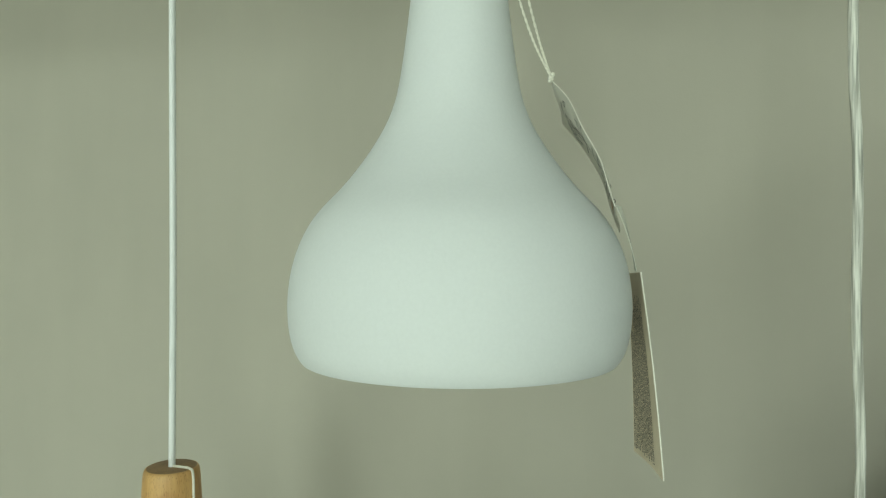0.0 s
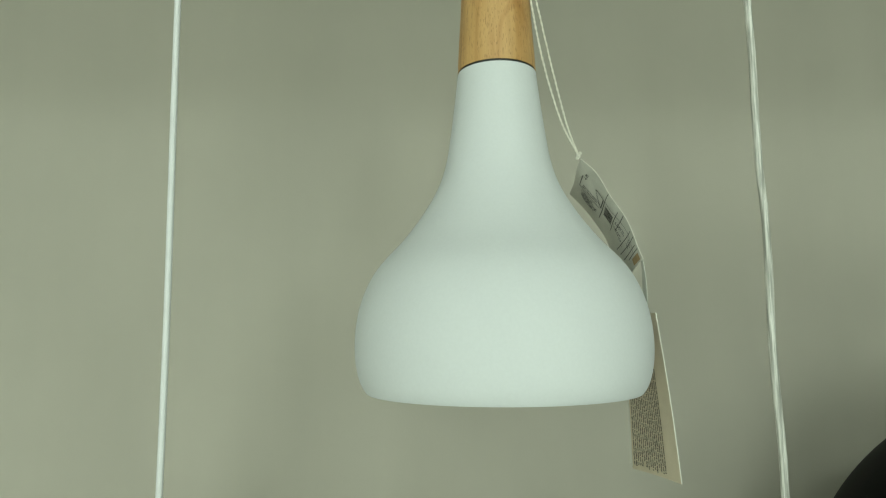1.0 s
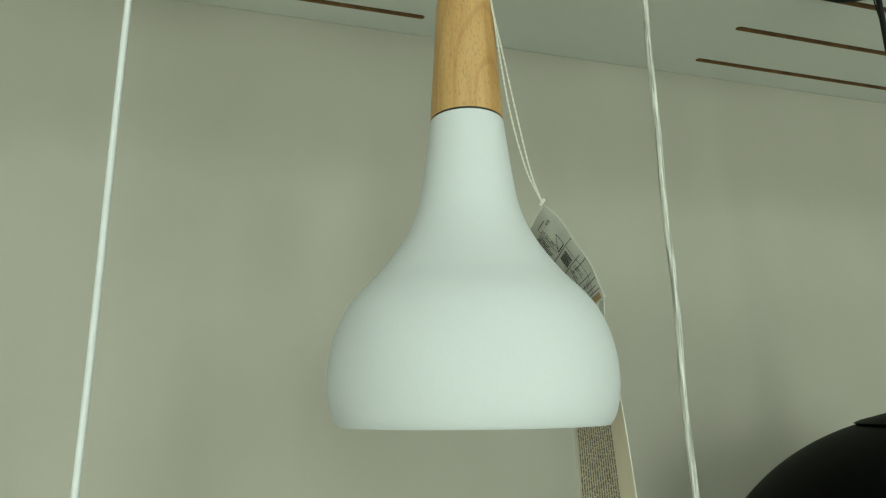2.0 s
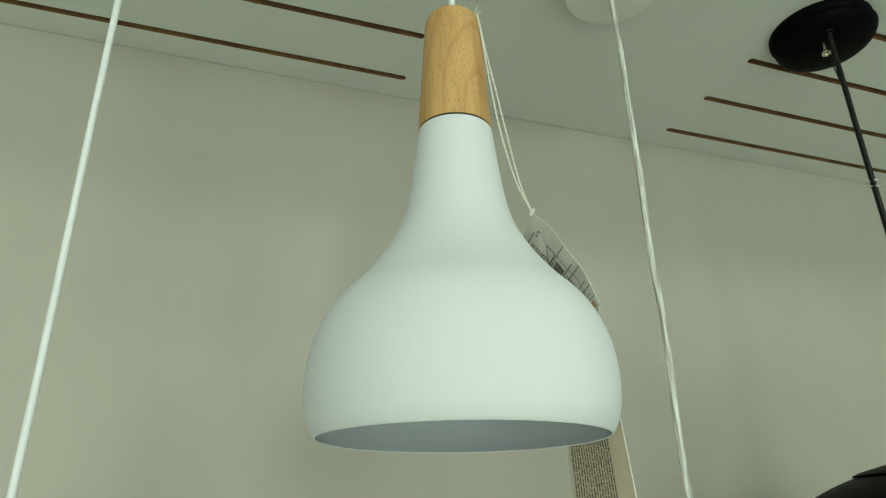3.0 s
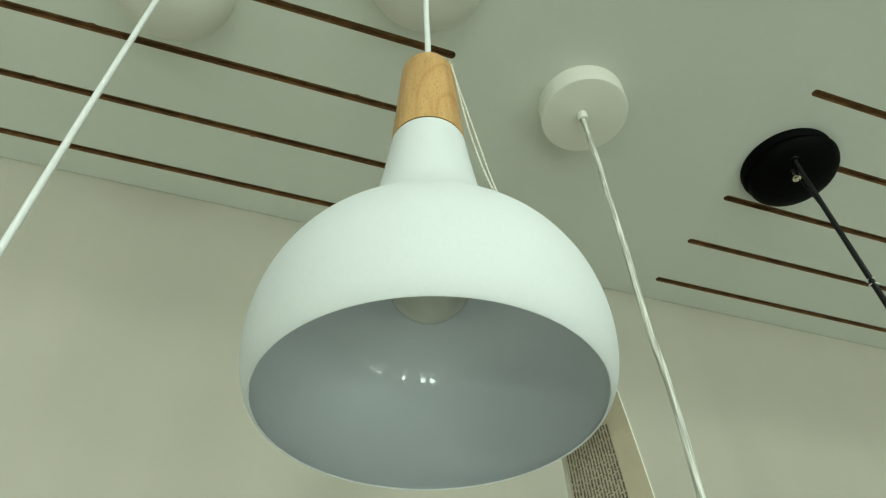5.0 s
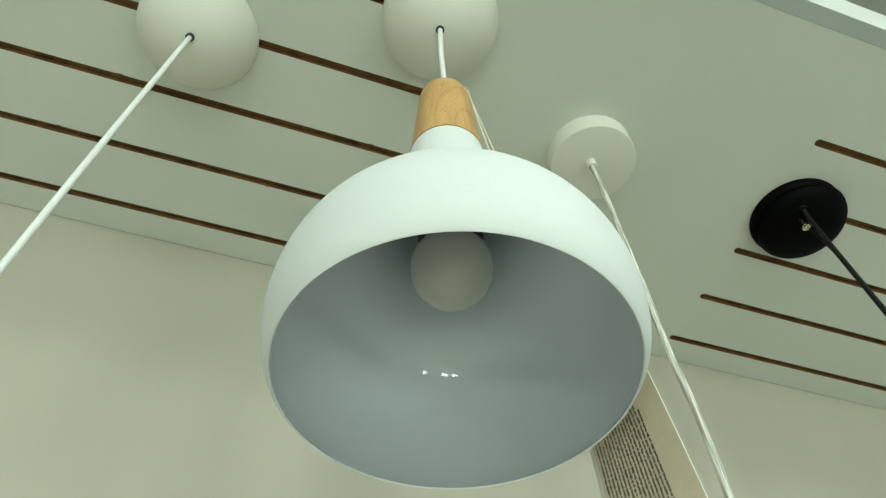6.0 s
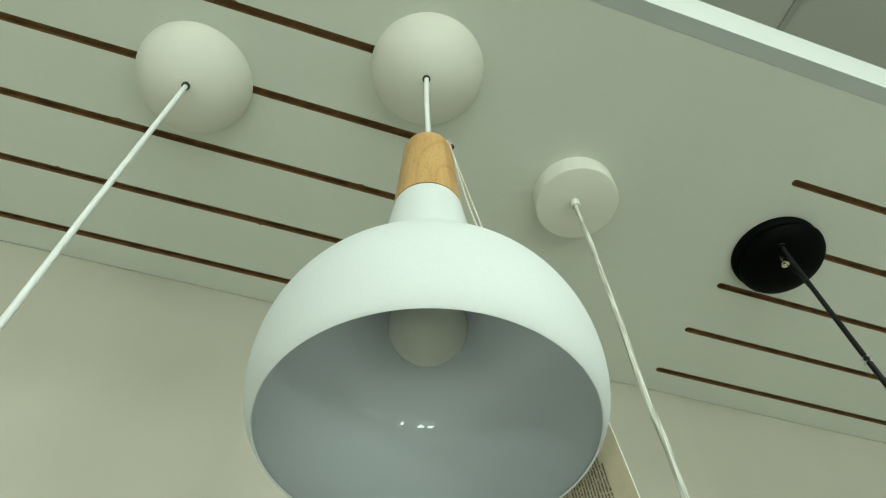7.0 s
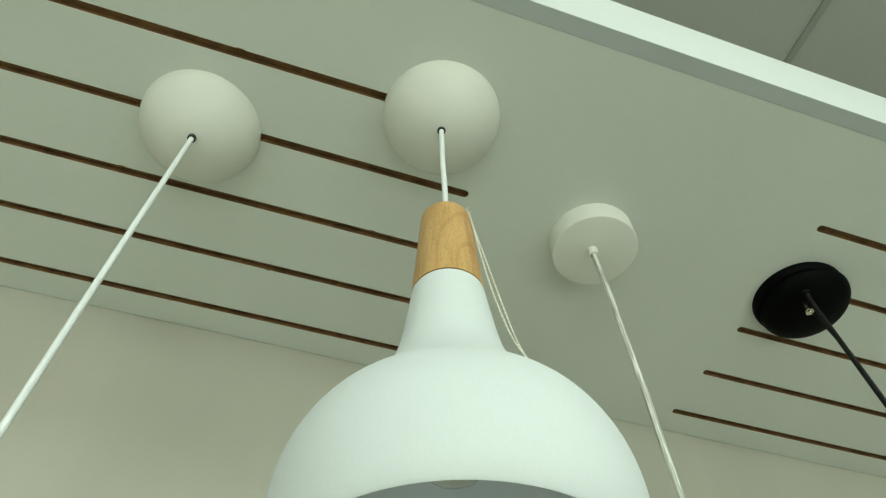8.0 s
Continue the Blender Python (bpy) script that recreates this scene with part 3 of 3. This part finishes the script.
def upper_label():
    """Crumpled paper label leaning on the shade, its printed side towards the shade."""
    top_f, top_b = Vector((0.0575, -0.0115, 1.7620)), Vector((0.0610, 0.0380, 1.7470))
    low_f, low_b = Vector((0.0915, -0.0330, 1.6880)), Vector((0.0960, 0.0240, 1.6760))

    def at(u, v):
        p = (top_f * (1 - v) + top_b * v) * (1 - u) + (low_f * (1 - v) + low_b * v) * u
        bow = 0.0046 * math.sin(math.pi * u) + 0.0010 * math.sin(9 * u + 4 * v) * u * (1 - u) * 4 + 0.0006 * math.sin(13 * u - 7 * v)
        return p + Vector((0.85, -0.55, 0.5)) * bow

    ob = thing("paper_label", tuple(top_f), "crumpled grey-white paper label printed in black, on string", "label")
    inv = Matrix.Translation(-top_f)
    bm = bmesh.new()
    sheet(bm, at, 28, 14, 0.0005, (0, 0, 0))
    bmesh.ops.transform(bm, matrix=inv, verts=bm.verts)
    part("paper", bm, PAPER, ob)
    rng = random.Random(7)
    bm = bmesh.new()
    side = -0.0005
    def outer(u, v):
        return at(u, 0.88 * v)

    # rules across the sheet between the fields, and a frame line along the fold
    for u, v0, v1 in ((0.075, 0.30, 0.62), (0.39, 0.01, 0.86), (0.55, 0.10, 0.84), (0.61, 0.02, 0.60), (0.74, 0.10, 0.80), (0.80, 0.02, 0.74), (0.86, 0.08, 0.70), (0.90, 0.02, 0.55)):
        for k in range(8):
            flat_print(bm, outer, u, u + 0.007, v0 + (v1 - v0) * k / 8, v0 + (v1 - v0) * (k + 1) / 8, side)
    flat_print(bm, outer, 0.08, 0.36, 0.60, 0.612, side, 8)
    flat_print(bm, outer, 0.40, 0.90, 0.24, 0.250, side, 12)
    # lines of small type that run along the sheet
    for u0, u1, rows in ((0.11, 0.35, (0.50, 0.545, 0.64, 0.68, 0.72, 0.76, 0.80)), (0.56, 0.72, (0.36, 0.41, 0.52, 0.57)), (0.76, 0.85, (0.30, 0.36, 0.44))):
        for v in rows:
            u = u0 + rng.uniform(0.0, 0.02)
            end = u1 - rng.uniform(0.0, 0.07)
            while u < end:
                w = rng.choice((0.006, 0.009, 0.012))
                flat_print(bm, outer, u, u + w, v, v + rng.choice((0.020, 0.026, 0.030)), side)
                u += w + rng.choice((0.004, 0.004, 0.011))
    # two large characters' worth of heavy strokes near the string
    for u, v, du, dv in ((0.10, 0.22, 0.030, 0.012), (0.10, 0.26, 0.030, 0.012), (0.10, 0.22, 0.008, 0.05), (0.10, 0.31, 0.030, 0.012), (0.112, 0.30, 0.008, 0.045)):
        flat_print(bm, outer, u, u + du, v, v + dv, side)
    # outline of a tent-shaped pictogram
    for k in range(12):
        flat_print(bm, outer, 0.245 + 0.0108 * k, 0.258 + 0.0108 * k, 0.32 - 0.004 * k, 0.334 - 0.004 * k, side)
        flat_print(bm, outer, 0.245 + 0.0108 * k, 0.256 + 0.0108 * k, 0.33 + 0.021 * k, 0.346 + 0.021 * k, side)
    flat_print(bm, outer, 0.366, 0.377, 0.28, 0.58, side, 2)
    # bar field
    v = 0.34
    while v < 0.66:
        w = rng.choice((0.010, 0.016, 0.024))
        flat_print(bm, outer, 0.42, 0.535, v, v + w, side)
        v += w + rng.choice((0.008, 0.012))
    bmesh.ops.transform(bm, matrix=inv, verts=bm.verts)
    part("print", bm, INK, ob, "black printed rules and bars", smooth=False)
    bm = bmesh.new()
    flat_print(bm, at, 0.93, 0.985, 0.05, 0.30, -0.0007, 4)
    bmesh.ops.transform(bm, matrix=inv, verts=bm.verts)
    part("stain", bm, STAIN, ob, "brown stain at the lower corner")
    # legs of a bent wire staple on the outer face
    bm = bmesh.new()
    for u, v in ((0.74, 0.55), (0.84, 0.60)):
        a = at(u, v) - top_f
        tube(bm, spline([a, a + Vector((0.0016, 0.0004, 0.0012)), a + Vector((0.0023, 0.0005, 0.0)), a + Vector((0.0014, 0.0004, -0.0013)), a + Vector((0.0002, 0.0, -0.0016))], 16), 0.00025, 6)
    part("staple", bm, HOLDER, ob, "dark bent staple wire")
    # knot and two strands of string up to the neck
    knot = Vector((0.0565, -0.0095, 1.7645))
    bm = bmesh.new()
    for k, (s, r) in enumerate((((0, 0, 0), 0.0017), ((0.0009, -0.0008, 0.0017), 0.0014), ((-0.0008, 0.0008, -0.0015), 0.0013))):
        bmesh.ops.create_icosphere(bm, subdivisions=2, radius=r, matrix=Matrix.Translation(knot - top_f + Vector(s)))
    part("knot", bm, STRING, ob, "knot of white string")
    for k, keys in enumerate((
        [(0.0160, -0.0160, 1.9348), (0.0196, -0.0158, 1.911), (0.0252, -0.0145, 1.8707), (0.0330, -0.0120, 1.830), (0.0450, -0.0088, 1.790), knot],
        [(0.0170, -0.0150, 1.9348), (0.0215, -0.0138, 1.911), (0.0302, -0.0120, 1.871), (0.0398, -0.0100, 1.826), (0.0492, -0.0078, 1.788), knot],
    )):
        base = spline([Vector(q) for q in keys], 260)
        for turn in (0, math.pi):
            pts = []
            for i, p in enumerate(base):
                a = i * 0.55 + turn
                pts.append(p - top_f + 0.00038 * Vector((math.cos(a), math.sin(a), 0)))
            bm = bm if turn else bmesh.new()
            tube(bm, pts, 0.00042, 6)
        part("string", bm, STRING, ob, "thin twisted white string")
    # loop over the top of the neck to the cord, and frayed ends
    bm = bmesh.new()
    tube(bm, [p - top_f for p in spline([(0.0165, -0.0155, 1.9343), (0.0140, -0.0130, 1.9368), (0.0090, -0.0075, 1.9377), (0.0030, -0.0034, 1.9379), (-0.0030, -0.0020, 1.9379), (-0.0030, 0.0025, 1.9379), (0.0030, 0.0030, 1.9379), (0.0100, -0.0060, 1.9377), (0.0150, -0.0135, 1.9363)], 60)], 0.0007, 8)
    for k in range(9):
        a = Vector((0.0145, -0.0125, 1.9371))
        d = Vector((rng.uniform(-0.001, 0.008), rng.uniform(-0.003, 0.002), rng.uniform(0.002, 0.0085)))
        tube(bm, [p - top_f for p in spline([a, a + d * 0.5 + Vector((0, 0, 0.001)), a + d], 8)], 0.00022, 5)
    part("string_loop", bm, STRING, ob, "string loop with frayed ends")
    return ob


upper_label()


def care_card():
    """Long cream card hanging beside the shade, small print on the side towards the shade."""
    top_f, low_f, low_b = Vector((0.1062, -0.0120, 1.6527)), Vector((0.1182, -0.0134, 1.5378)), Vector((0.1060, 0.0500, 1.5350))
    top_b = Vector((0.1015, 0.0480, 1.6500))

    def at(u, v):
        p = (top_f * (1 - v) + top_b * v) * (1 - u) + (low_f * (1 - v) + low_b * v) * u
        return p + Vector((0.97, 0.2, 0.1)) * (0.0010 * math.sin(math.pi * u) + 0.0012 * math.sin(math.pi * v))

    ob = thing("care_card", tuple(top_f), "long cream card with small black print, beside the shade", "tag")
    inv = Matrix.Translation(-top_f)
    bm = bmesh.new()
    sheet(bm, at, 20, 10, 0.0007, (0, 0, 1))
    bmesh.ops.transform(bm, matrix=inv, verts=bm.verts)
    part("card", bm, [CARD, CARD_WHITE], ob)
    rng = random.Random(11)
    bm = bmesh.new()
    side = -0.00062
    for k in range(16):
        v = 0.285 + 0.0435 * k
        u = (0.34, 0.16, 0.20, 0.13, 0.22, 0.12, 0.15, 0.19, 0.12, 0.17, 0.14, 0.2, 0.15)[k % 13]
        end = (0.955, 0.962, 0.958, 0.93, 0.964, 0.95, 0.96, 0.94, 0.962, 0.955, 0.92, 0.96, 0.95)[k % 13] + 0.015
        while u < end:
            for _ in range(rng.randint(2, 9)):
                w = rng.choice((0.0045, 0.006, 0.0065, 0.007))
                low, high = v + rng.choice((0.0, 0.0, 0.002, -0.005)), v + rng.choice((0.018, 0.018, 0.020, 0.026))
                if u + w < end:
                    flat_print(bm, at, u, u + w, low, high, side)
                u += w + 0.0022
            u += 0.007
    bmesh.ops.transform(bm, matrix=inv, verts=bm.verts)
    part("print", bm, INK, ob, "rows of small black print", smooth=False)
    # a second, paler sheet behind the card, wider than it, with a rounded lower corner
    def backing(u, v):
        uu, vv = 0.28 + 0.715 * u, 0.55 + 0.53 * v
        if vv > 1.02 and uu > 0.955:
            uu = 0.955 + (uu - 0.955) * math.sqrt(max(0.0, 1 - ((vv - 1.02) / 0.062) ** 2))
        return at(uu, vv) + Vector((0.0016, 0.0002, 0.0))

    bm = bmesh.new()
    sheet(bm, backing, 26, 16, 0.0004, (0, 0, 0))
    bmesh.ops.transform(bm, matrix=inv, verts=bm.verts)
    part("backing_sheet", bm, CARD_WHITE, ob, "pale backing sheet showing past the card's edge")
    # narrow clear film that joins it to the paper label along the shade
    a, b = Vector((0.0920, -0.0300, 1.6890)), Vector((0.1068, -0.0010, 1.6530))

    def film(u, v):
        p = a.lerp(b, u) + Vector((0, 0.012 * v, 0))
        r = math.hypot(p.x, p.y)
        want = 0.1045 - 0.0075 * (1 - u)
        return Vector((p.x * want / r, p.y * want / r, p.z))

    bm = bmesh.new()
    sheet(bm, film, 10, 3, 0.0004, (0, 0, 0))
    bmesh.ops.transform(bm, matrix=inv, verts=bm.verts)
    part("film_strip", bm, FILM, ob, "narrow clear film strip")
    return ob


care_card()


def neck_string():
    """A loose loop of string over the lower lamp's wooden neck."""
    z = 1.4820
    x, y = -0.2680, 0.0952
    bm = bmesh.new()
    o = Vector((x, y, z))
    tube(bm, [Vector(q) - o for q in spline([(x + 0.003, y - 0.002, z + 0.0010), (x + 0.010, y - 0.003, z + 0.0012), (x + 0.0198, y - 0.004, z + 0.0008), (x + 0.0236, y - 0.005, z - 0.004), (x + 0.0252, y - 0.006, z - 0.030), (x + 0.0300, y - 0.010, z - 0.080), (x + 0.0420, y - 0.012, z - 0.150)], 60)], 0.0011, 8)
    ob = part("tag_string", bm, STRING)
    ob.location = o
    return tagged(ob, "white string lying over the wooden lamp neck", "string")


neck_string()
